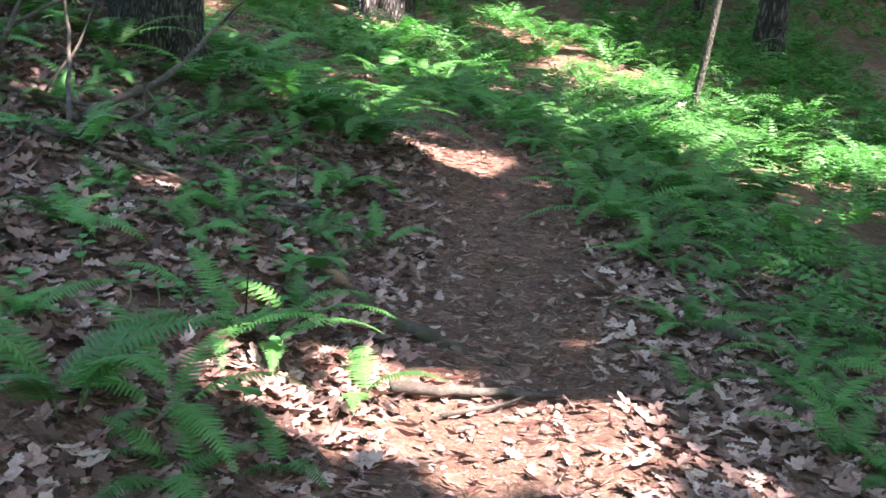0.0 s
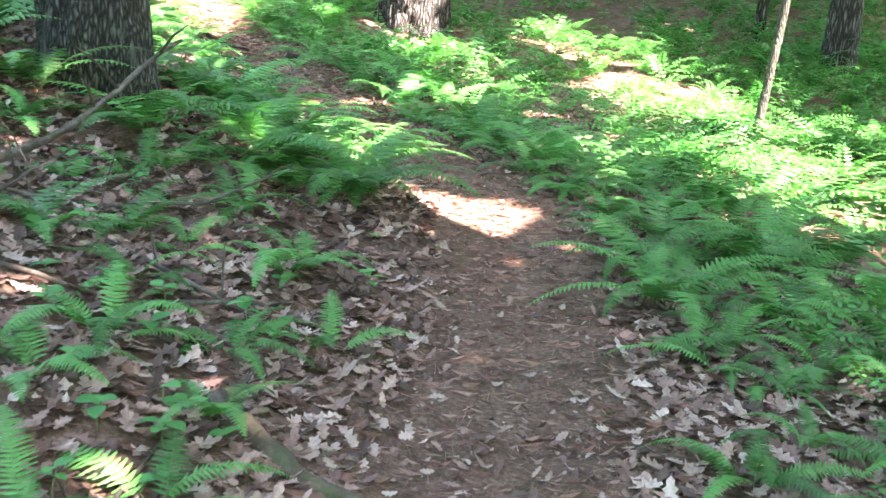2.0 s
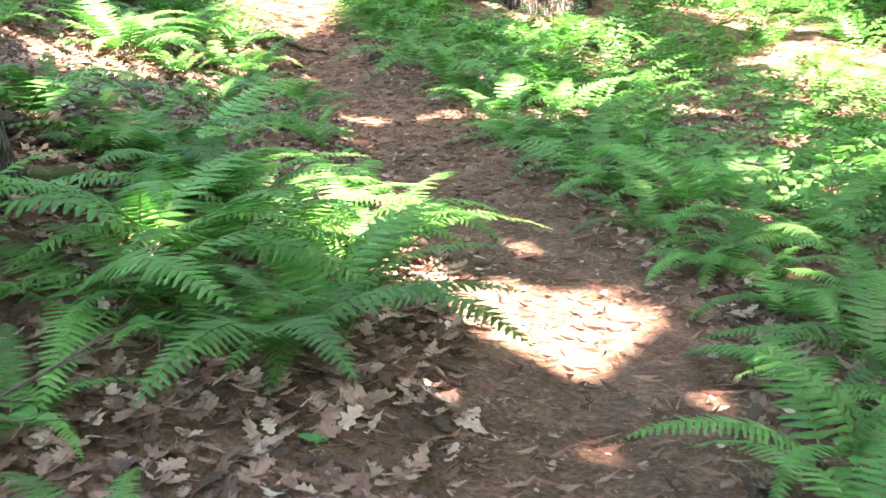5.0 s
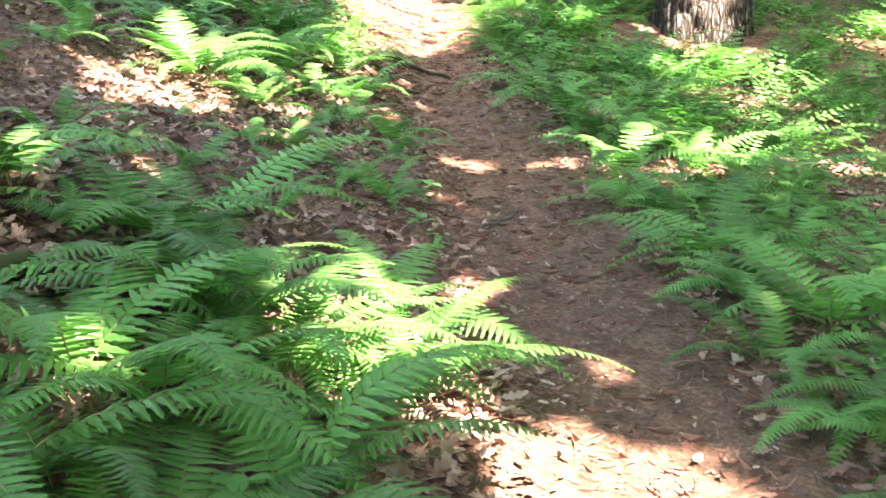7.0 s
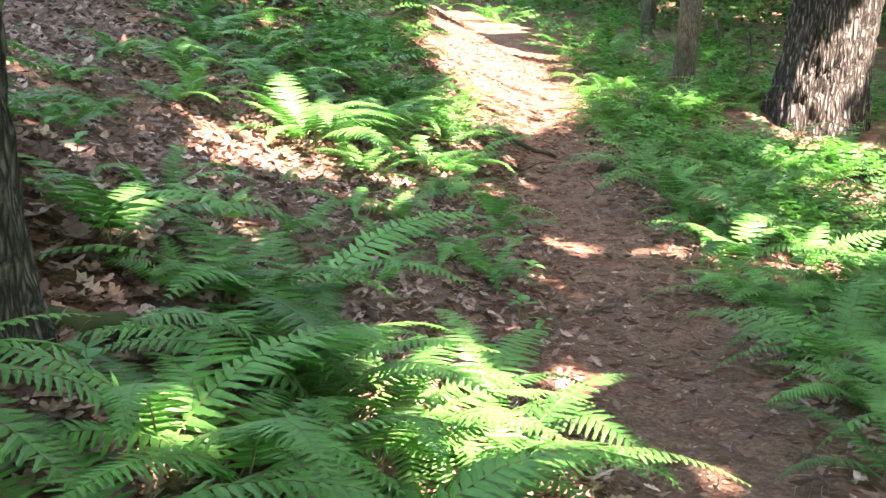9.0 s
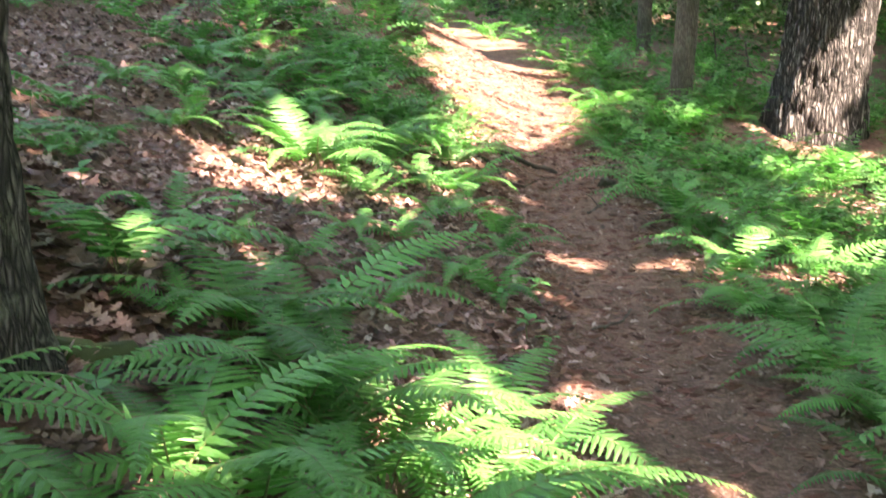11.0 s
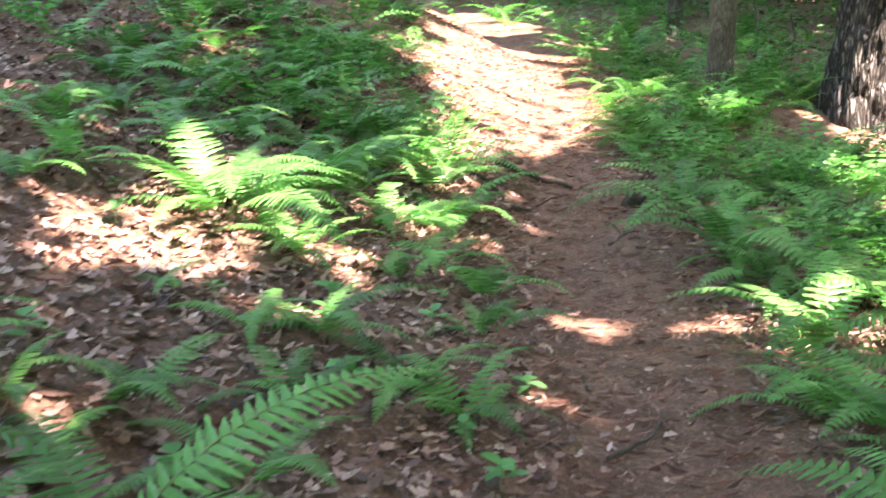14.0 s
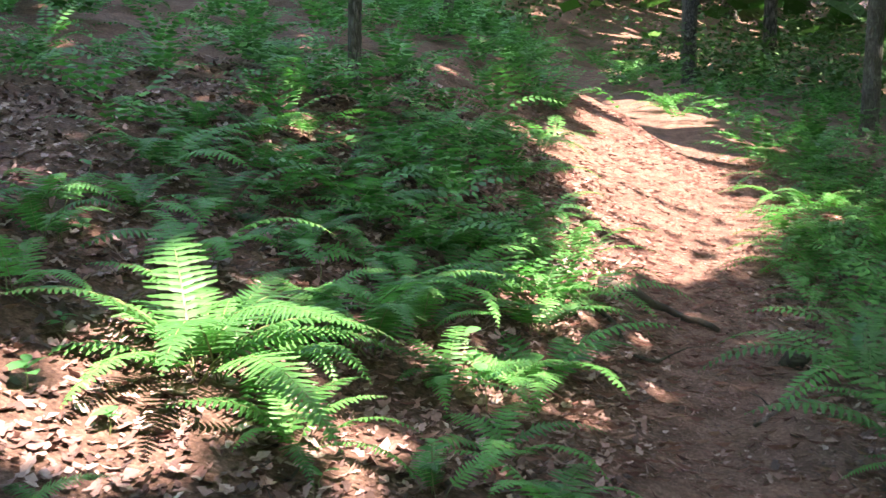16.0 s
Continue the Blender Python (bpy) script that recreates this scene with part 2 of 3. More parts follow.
def scatter_flat(name, outline, places, sizes, lift, mat, curl, label, category):
    """One mesh of many small flat pieces lying on the ground, each turned, tilted and curled by chance."""
    k, n = len(outline), len(places)
    th, tx, ty = rng.uniform(0, 2 * np.pi, n), rng.normal(0, curl, n), rng.normal(0, curl, n)
    u, v = (outline[:, 0] - 0.5)[None] * sizes[:, None], outline[:, 1][None] * sizes[:, None]
    bend = rng.uniform(-0.6, 1.0, n)[:, None] * (u**2 / sizes[:, None]) + rng.uniform(-0.3, 1.6, n)[:, None] * (v**2 / sizes[:, None])
    x = places[:, :1] + u * np.cos(th)[:, None] - v * np.sin(th)[:, None]
    y = places[:, 1:2] + u * np.sin(th)[:, None] + v * np.cos(th)[:, None]
    z = places[:, 2:3] + lift[:, None] + bend + u * tx[:, None] + v * ty[:, None]
    z = np.maximum(z, ground_z(x, y) + 0.003)
    verts = np.stack([x, y, z], -1).reshape(-1, 3)
    fan = np.array([(0, j, j + 1 if j + 1 < k else 1) for j in range(1, k)])
    faces = (np.arange(n)[:, None, None] * k + fan).reshape(-1, 3)
    ob = new(name, mesh_of(name, verts.tolist(), faces.tolist(), mat))
    return tagged(ob, label, category, kind="stuff")


def litter_places(n, weight, x0, x1, y0, y1):
    x, y = rng.uniform(x0, x1, n * 3), rng.uniform(y0, y1, n * 3)
    keep = rng.uniform(0, 1, n * 3) < weight(off_path(x, y), x, y)
    x, y = x[keep][:n], y[keep][:n]
    return np.stack([x, y, ground_z(x, y)], -1)


def leaf_weight(d, x, y):
    side = np.where(d < 0, step(0.2, 0.75, -d), 0.75 * step(0.25, 0.65, d))
    early = 1 - step(5.5, 8, y)
    return np.clip(0.03 + 0.24 * early + 0.9 * side, 0, 1) * np.where(np.abs(d) > 3, 0.6, 1)


LEAVES = "dry curled brown and tan oak leaves strewn over the ground"
p = litter_places(21000, leaf_weight, -4.6, 2.6, 2.4, 9.5)
scatter_flat("leaf_litter", oak_leaf(), p, rng.uniform(0.055, 0.12, len(p)) * np.where(np.abs(off_trail(p[:, 0], p[:, 1])) < 0.4, 0.6, 1.0), rng.uniform(0.004, 0.025, len(p)), M_LITTER, 0.3, LEAVES, "leaf litter")
p = litter_places(32000, leaf_weight, -7.0, 2.0, 9.5, 17.5)
scatter_flat("leaf_litter", np.array([(0.5, 0), (0, 0.02), (0.2, 0.2), (0.32, 0.1), (0.5, 0.28), (0.72, 0.2), (1, 0), (0.7, -0.24), (0.55, -0.12), (0.4, -0.28), (0.18, -0.12)]), p, rng.uniform(0.03, 0.075, len(p)), rng.uniform(0.004, 0.02, len(p)), M_LITTER, 0.35, LEAVES, "leaf litter")
p = litter_places(26000, lambda d, x, y: np.clip(1.1 - np.abs(d), 0.25, 1), -7, 3.5, 2.0, 22.0)
scatter_flat("leaf_fragments", np.array([(0.5, 0), (0, 0.1), (0.4, 0.3), (1, 0.12), (0.7, -0.22), (0.2, -0.2)]), p, rng.uniform(0.01, 0.032, len(p)), rng.uniform(0.002, 0.006, len(p)), M_LITTER, 0.25, "small broken bits of dry leaf trodden into the path", "leaf litter")
p = litter_places(26000, lambda d, x, y: np.clip(1.3 - np.abs(d) * 0.9, 0.12, 1), -6.5, 2.5, 2.0, 21.0)
scatter_flat("pine_needle_litter", np.array([(0.5, 0.0), (0, -0.011), (1, -0.007), (1, 0.007), (0, 0.011)]), p, rng.uniform(0.05, 0.1, len(p)), rng.uniform(0.003, 0.008, len(p)), M_NEEDLE, 0.08, "fallen reddish pine needles matted on the path", "pine needles")


# ---- woody things ----
def tube(points, radii, seg=8, rough=0.0, freq=8.0):
    """Verts and faces of a tapering, uneven tube along points."""
    pts = [Vector(q) for q in points]
    verts, faces = [], []
    side = Vector((0.37, 0.81, 0.21))
    for i, q in enumerate(pts):
        t = (pts[min(i + 1, len(pts) - 1)] - pts[max(i - 1, 0)]).normalized()
        a = t.cross(side).normalized()
        b = t.cross(a)
        for s in range(seg):
            w = 2 * math.pi * s / seg
            o = a * math.cos(w) + b * math.sin(w)
            k = 1 + rough * noise.noise((q + o * radii[i]) * freq)
            verts.append(q + o * radii[i] * k)
    for i in range(len(pts) - 1):
        for s in range(seg):
            e = (s + 1) % seg
            faces.append((i * seg + s, i * seg + e, (i + 1) * seg + e, (i + 1) * seg + s))
    faces.append(tuple(range(seg))[::-1])
    faces.append(tuple(range((len(pts) - 1) * seg, len(pts) * seg)))
    return verts, faces


def trunk_mesh(r, h, lean, flare, mat, seg, ridge, seed):
    zs = np.concatenate([np.linspace(-0.3, 0.5, 14), np.linspace(0.56, 5, 84 if ridge > 0.02 else 24), np.linspace(5.5, h, 10)])
    verts, faces = [], []
    for z in zs:
        taper = 1 - 0.5 * max(z, 0) / h
        for s in range(seg):
            w = 2 * math.pi * s / seg
            c, q = math.cos(w), math.sin(w)
            lobes = 0.6 + 0.4 * math.sin(5 * w + seed) + 0.25 * math.sin(3 * w + 2 * seed)
            rr = r * (taper + flare * lobes * math.exp(-max(z + 0.1, 0) / (0.9 * r + 0.08)))
            m = noise.noise(Vector((c * r * 30 - seed, q * r * 30, z * 4.0)))
            if seg > 30:
                wv = 0.35 * noise.noise(Vector((c * 3, q * 3, z * 1.4 + seed)))
                cell = noise.voronoi(Vector((c * r * 15 + wv, q * r * 15 + wv, z * 2.6 + seed)))[0]
                rr += ridge * (min(1.0, 2.6 * (cell[1] - cell[0])) - 0.6) + ridge * 0.35 * m
            else:
                rr += ridge * m
            verts.append((c * rr + lean[0] * z + 0.02 * math.sin(z * 1.3 + seed), q * rr + lean[1] * z + 0.02 * math.sin(z + seed), z))
    for i in range(len(zs) - 1):
        for s in range(seg):
            e = (s + 1) % seg
            faces.append((i * seg + s, i * seg + e, (i + 1) * seg + e, (i + 1) * seg + s))
    faces.append(tuple(range((len(zs) - 1) * seg, len(zs) * seg)))
    return mesh_of("trunk", verts, faces, mat, True)


def limb_mesh(z, ang, length, r, mat):
    c, s = math.cos(ang), math.sin(ang)
    pts = [(c * length * t, s * length * t, z + length * (0.55 * t - 0.15 * t * t) + 0.08 * math.sin(9 * t + ang)) for t in np.linspace(0, 1, 7)]
    v, f = tube(pts, [r * (1 - 0.8 * t) for t in np.linspace(0, 1, 7)], 7, 0.2)
    return mesh_of("limb", v, f, mat, True)


TREES = []


def tree(x, y, r, h, mat, label, lean=(0, 0), flare=0.5, seg=24, ridge=0.01, limbs=4, category="tree", group=""):
    t = thing("tree", pose(x, y, gz(x, y)), label, category, group)
    seed = R.uniform(0, 9)
    part("trunk", trunk_mesh(r, h, lean, flare, mat, seg, ridge, seed), t)
    for i in range(limbs):
        z = h * R.uniform(0.55, 0.95)
        ob = part("limb", limb_mesh(z, R.uniform(0, 6.28), R.uniform(0.12, 0.22) * h, r * 0.3, mat), t)
        ob.location = (lean[0] * z, lean[1] * z, 0)
    TREES.append((t, x + lean[0] * h, y + lean[1] * h, r))
    return t


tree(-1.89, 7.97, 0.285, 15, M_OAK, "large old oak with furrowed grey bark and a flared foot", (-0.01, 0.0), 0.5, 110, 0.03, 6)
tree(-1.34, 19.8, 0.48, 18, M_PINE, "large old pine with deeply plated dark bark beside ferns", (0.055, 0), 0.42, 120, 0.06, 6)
tree(-2.93, 19.7, 0.135, 11, M_SAPLING, "young slender tree with smooth grey bark among ferns", (0.05, 0), 0.35, 24, 0.006)
tree(-4.95, 25.0, 0.12, 11, M_SAPLING, "young slender tree with pale mossy foot", (0.02, 0), 0.5, 24, 0.006)
tree(3.03, 14.95, 0.052, 8, M_SAPLING, "thin pale leaning sapling in bright ferns", (0.13, 0.02), 0.3, 18, 0.003, 3, "sapling")
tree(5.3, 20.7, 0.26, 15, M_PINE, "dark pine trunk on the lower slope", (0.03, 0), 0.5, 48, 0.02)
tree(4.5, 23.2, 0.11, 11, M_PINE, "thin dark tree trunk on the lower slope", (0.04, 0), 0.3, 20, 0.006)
tree(-6.15, 16.1, 0.055, 7, M_SAPLING, "thin sapling standing in undergrowth on the bank", (0.02, 0), 0.3, 14, 0.003, 3, "sapling")
tree(-8.05, 19.8, 0.06, 7, M_SAPLING, "thin leaning sapling in undergrowth on the bank", (0.1, 0), 0.3, 14, 0.003, 3, "sapling")

# far wood, told apart as single trunks only
for i in range(110):
    a = R.uniform(-38, 40)
    dist = R.uniform(26, 62)
    x, y = -1 + dist * math.sin(radians(a - 8)), 6 + dist * math.cos(radians(a - 8))
    if abs(off_trail(x, y)) < 1.6:
        x += 3
    r = R.choice([0.07, 0.09, 0.12, 0.17, 0.26])
    tree(x, y, r, R.uniform(9, 15), R.choice([M_PINE, M_PINE, M_OAK, M_SAPLING]), "far forest trunk standing in green undergrowth", (R.uniform(-0.05, 0.06), 0), 0.4, 14, 0.01, 2, group="far trees")
# invented trees out of view, on which nearby shade sprays are hung
for x, y, r in [(9, 3, 0.2), (7.5, 9, 0.15), (-7, 2, 0.22), (-9, 9, 0.2), (6, -4, 0.2), (-3, -6, 0.25), (10, 15, 0.2), (-12, 14, 0.2), (12, -2, 0.25)]:
    tree(x, y, r, R.uniform(11, 15), M_OAK, "unseen forest tree added away from the path", (0, 0), 0.5, 16, 0.012, 3, group="forest trees")

# ---- canopy ----
# gaps through which sun reaches the ground: x, y, half width, half depth, turn in degrees
GAPS = [(0.5, 3.66, 0.85, 0.42, -20), (-0.35, 3.75, 0.15, 0.1, 0), (0.3, 4.5, 0.2, 0.02, -32), (-0.76, 4.34, 0.04, 0.03, 0), (-0.6, 3.62, 0.1, 0.1, 0),
        (0.25, 8.78, 0.48, 0.2, -20), (-0.28, 8.95, 0.2, 0.32, 25), (-0.75, 9.2, 0.3, 0.22, 0), (0.9, 10.6, 0.25, 0.15, 30), (1.25, 11.5, 0.3, 0.2, 0), (0.35, 12.5, 0.25, 0.15, 0), (-0.35, 13.6, 0.2, 0.12, 0), (-0.66, 10.0, 0.12, 0.04, 0), (-0.8, 10.8, 0.04, 0.05, 0), (-0.95, 14.3, 0.3, 0.22, 0), (-0.55, 13.2, 0.25, 0.18, 0), (-1.5, 12.68, 0.42, 0.3, 20),
        (-4.72, 18.24, 2.3, 0.75, 122), (-4.35, 18.7, 1.5, 0.6, 125), (-3.75, 15.6, 1.0, 0.3, 105), (-7.0, 23.3, 2.4, 0.6, 134), (-5.9, 21.4, 1.7, 1.1, 134), (-11.6, 30.4, 1.7, 0.45, 132), (-2.0, 20.15, 1.0, 0.28, 155), (-1.35, 5.05, 0.07, 0.04, 20), (-1.65, 5.9, 0.06, 0.06, 0), (-1.9, 5.2, 0.1, 0.08, 0),
        (-2.95, 11.15, 0.52, 0.38, 0), (-3.22, 11.85, 0.4, 0.3, 30), (-2.72, 12.1, 0.42, 0.28, 60), (-3.4, 12.8, 0.22, 0.2, 0), (-2.9, 13.3, 0.32, 0.25, 0), (-3.3, 14.2, 0.3, 0.3, 0),
        (2.4, 17.6, 1.3, 1.8, 10), (1.6, 15.6, 0.5, 0.4, 0), (1.3, 13.4, 0.3, 0.22, 0), (4.6, 16.4, 0.7, 0.5, 0), (2.7, 15.2, 0.9, 0.6, 0), (3.2, 12.0, 1.4, 1.2, 0), (2.5, 9.7, 0.5, 0.45, 0), (4.2, 13.2, 1.2, 0.9, 0), (1.2, 20.6, 1.3, 0.9, 0), (-1.15, 19.1, 0.8, 0.4, 150), (-2.6, 18.3, 0.3, 0.2, 0),
        (-1.3, 5.3, 0.08, 0.06, 0), (-5.6, 14.9, 0.35, 0.2, 0), (-0.8, 16.6, 0.8, 0.5, 0), (0.4, 14.4, 0.5, 0.4, 0)]
# chance flecks of sun between the leaves
for _ in range(110):
    fleck = (R.uniform(-8, 4.5), R.uniform(3, 25), R.uniform(0.0, 0.09), R.uniform(0.0, 0.06), R.uniform(0, 180))
    if not (-4.2 < fleck[0] < -1.6 and 7.4 < fleck[1] < 9.4):
        GAPS.append(fleck)
# lines of added leaf sprays for unseen boughs whose shade lies across the sunlit climb: ends on the ground along the
# sun
BOUGHS = [((-4.55, 16.9), (-3.8, 18.3)), ((-4.95, 17.85), (-4.2, 18.5))]


def in_gap(x, y):
    inside = np.zeros(x.shape, bool)
    for cx, cy, a, b, turn in GAPS:
        c, s = math.cos(radians(turn)), math.sin(radians(turn))
        u, v = (x - cx) * c + (y - cy) * s, -(x - cx) * s + (y - cy) * c
        inside |= (u / (a + 0.13)) ** 2 + (v / (b + 0.13)) ** 2 < 1
    return inside


def build_shade_canopy():
    """Leaf sprays out of view, added in the sun's way to shade the walked ground, each given to the crown of the
    nearest tree.
    """
    gx, gy = np.meshgrid(np.arange(-15, 10, 0.32), np.arange(-4, 34, 0.32))
    gx, gy = (a.ravel() + rng.uniform(-0.17, 0.17, a.size) for a in (gx, gy))
    speck = np.sin(2.3 * gx + 1.1 * gy) * np.sin(1.7 * gy - 0.9 * gx + 2) + rng.normal(0, 0.25, gx.size)
    keep = ~in_gap(gx, gy) & (speck < 1.3)
    gx, gy = gx[keep], gy[keep]
    h = rng.uniform(8.5, 13.0, gx.size)
    for a, b in BOUGHS:
        t = np.linspace(0, 1, 7)
        gx, gy = np.append(gx, a[0] + (b[0] - a[0]) * t), np.append(gy, a[1] + (b[1] - a[1]) * t)
        h = np.append(h, 8.0 + t)
    run = h / math.tan(SUN_EL)
    cx, cy, cz = gx + SUN_H.x * run, gy + SUN_H.y * run, ground_z(gx, gy) + h
    tx, ty = np.array([t[1] for t in TREES]), np.array([t[2] for t in TREES])
    owner = np.argmin((cx[:, None] - tx) ** 2 + (cy[:, None] - ty) ** 2, 1)
    per = 14
    for k, (t, *_) in enumerate(TREES):
        mine = np.nonzero(owner == k)[0]
        if len(mine) == 0:
            n = 160
            base = np.stack([rng.normal(0, 1.3, n), rng.normal(0, 1.3, n), rng.uniform(7, 13, n)], -1)
        else:
            loose = np.where(mine < gx.size - 7 * len(BOUGHS), 1.0, 0.22)
            off = rng.normal(0, 1, (len(mine), per, 3)) * (0.13, 0.13, 0.22) * loose[:, None, None]
            base = (np.stack([cx, cy, cz], -1)[mine][:, None] + off).reshape(-1, 3) - np.array(t.location)
            n = len(base)
        a = rng.normal(0, 1, (n, 3)) * (1, 1, 0.35)
        a /= np.linalg.norm(a, axis=1)[:, None]
        b = np.cross(a, rng.normal(0, 0.25, (n, 3)) + np.array(SUN_DIR))
        b /= np.linalg.norm(b, axis=1)[:, None]
        s = rng.uniform(0.16, 0.27, (n, 1)) * (np.repeat(loose, per)[:, None] if len(mine) else 2.0)
        verts = np.stack([base - a * s, base + b * s * 0.6 - a * s * 0.1, base + a * s, base - b * s * 0.6 - a * s * 0.1], 1).reshape(-1, 3)
        faces = np.arange(n * 4).reshape(n, 4)
        part("crown", mesh_of("crown", verts.tolist(), faces.tolist(), M_CANOPY), t, "green leafy crown, out of view, added to shade the ground")


build_shade_canopy()


# ---- ferns ----
def frond_data(seed, pairs, lobes, arch=1.0):
    """A fern frond 1 long: arching stalk, paired tapering leaflets, each cut into lobes. Base at the origin, reaching along +x."""
    q = random.Random(seed)
    n = 24
    ang0, ang1 = radians(67 + q.uniform(-8, 8)), radians(-30 * arch + q.uniform(-12, 10))
    pts, tang = [Vector((0, 0, 0))], []
    sway = q.uniform(-0.12, 0.12)
    for i in range(n):
        e = ang0 + (ang1 - ang0) * (i / (n - 1)) ** 0.85
        d = Vector((math.cos(e), sway * i / n, math.sin(e))).normalized()
        tang.append(d)
        pts.append(pts[-1] + d / n)
    tang.append(tang[-1])

    def at(s):
        f = min(max(s, 0), 0.9999) * n
        i = int(f)
        return pts[i].lerp(pts[i + 1], f - i), tang[i].lerp(tang[i + 1], f - i).normalized()

    verts, faces = [], []
    for i in range(pairs):
        s = 0.16 + 0.835 * (i / (pairs - 1)) ** 0.94
        o, t = at(s)
        u = (s - 0.16) / 0.84
        length = (0.172 * (1 - u) ** 0.78 * (0.55 + 0.45 * min(1, u / 0.28)) + 0.006) * q.uniform(0.92, 1.06)
        width = min(length * 0.24 + 0.004, 0.47 / pairs * (1 - 0.3 * u))
        for side in (1, -1):
            lat = Vector((0, 0, 1)).cross(t).normalized() * side
            up = t.cross(lat) * side
            d = (lat + t * (0.22 + 0.3 * u) + up * q.uniform(-0.16, 0.10)).normalized()
            w = (t - d * t.dot(d)).normalized()
            o2 = o + t * (0.003 * side)
            droop = up * (-0.10 - 0.1 * q.random())
            k = len(verts)
            for j in range(lobes + 1):
                f = j / lobes
                verts.append(o2 + d * (length * f) + droop * (length * f * f))
            for sgn in (1, -1):
                def edge(f, w0):
                    return o2 + d * (length * f) + droop * (length * f * f) + w * (sgn * width * w0 * ((1 - f) ** 0.5 + 0.04)) - up * (width * 0.25 * w0)

                flip = sgn * side > 0
                if lobes == 1:
                    verts.append(edge(0.35, 1.0))
                    faces.append((k + 1, k, len(verts) - 1) if flip else (k, k + 1, len(verts) - 1))
                    continue
                e = len(verts)
                verts.append(edge(0.0, 0.8))
                for j in range(lobes):
                    verts.append(edge((j + 0.75) / lobes, 1.0))
                    verts.append(edge((j + 1.0) / lobes, 0.74))
                    tip, low, high = e + 2 * j + 1, e + 2 * j, e + 2 * j + 2
                    for face in ((k + j, tip, low), (k + j, k + j + 1, tip), (k + j + 1, high, tip)):
                        faces.append(face[::-1] if flip else face)
    for i in range(n // 5, n):
        k = len(verts)
        r0, r1 = 0.004 * (1 - i / n) + 0.001, 0.004 * (1 - (i + 1) / n) + 0.001
        la, lb = Vector((0, 0, 1)).cross(tang[i]).normalized(), Vector((0, 0, 1)).cross(tang[i + 1]).normalized()
        verts += [pts[i] + la * r0, pts[i] - la * r0, pts[i + 1] - lb * r1, pts[i + 1] + lb * r1]
        faces.append((k, k + 1, k + 2, k + 3))
    return verts, faces, pts


def frond_mesh(seed, pairs, lobes, mat):
    v, f, _ = frond_data(seed, pairs, lobes)
    return mesh_of("frond", v, f, mat)


def stalk_mesh(seed):
    _, _, pts = frond_data(seed, 2, 1)
    v, f = tube(pts[::3] + [pts[-1]], list(np.linspace(0.0045, 0.001, len(pts[::3]) + 1)), 4)
    return mesh_of("stalk", v, f, M_STALK, True)


NEAR = [(frond_mesh(s, 29, 3, M_FERN), stalk_mesh(s)) for s in range(6)]
CLOSE = [(frond_mesh(s + 10, 27, 2, M_FERN), stalk_mesh(s + 10)) for s in range(6)]
MID = [(frond_mesh(s + 20, 20, 2, M_FERN), stalk_mesh(s + 20)) for s in range(4)]
FAR = [(frond_mesh(s + 30, 20, 1, M_FERN), stalk_mesh(s + 30)) for s in range(4)]
FERN_LABEL = "green lacy fern with arching fronds rising from leaf litter"


def fern(x, y, size, count, shapes=NEAR, label=FERN_LABEL, facing=None, spread=6.28):
    t = thing("fern", pose(x, y, gz(x, y) - 0.01, 0, 0, 0), label, "fern", "ferns beside the path")
    a0 = R.uniform(0, 6.28) if facing is None else facing
    for i in range(count):
        mesh, stalk = R.choice(shapes)
        a = a0 + (spread * (i + R.uniform(-0.3, 0.3)) / count if facing is None else spread * R.uniform(-0.5, 0.5))
        s = size * R.uniform(0.75, 1.12)
        m = Matrix.LocRotScale((R.uniform(-0.05, 0.05), R.uniform(-0.05, 0.05), 0), Euler((R.uniform(-0.25, 0.25), R.uniform(-0.24, 0.26), a)), (s, s * R.uniform(0.9, 1.1), s * R.uniform(0.8, 1.05)))
        f = part("frond", mesh, t, "", m)
        part("stalk", stalk, f)
    return t


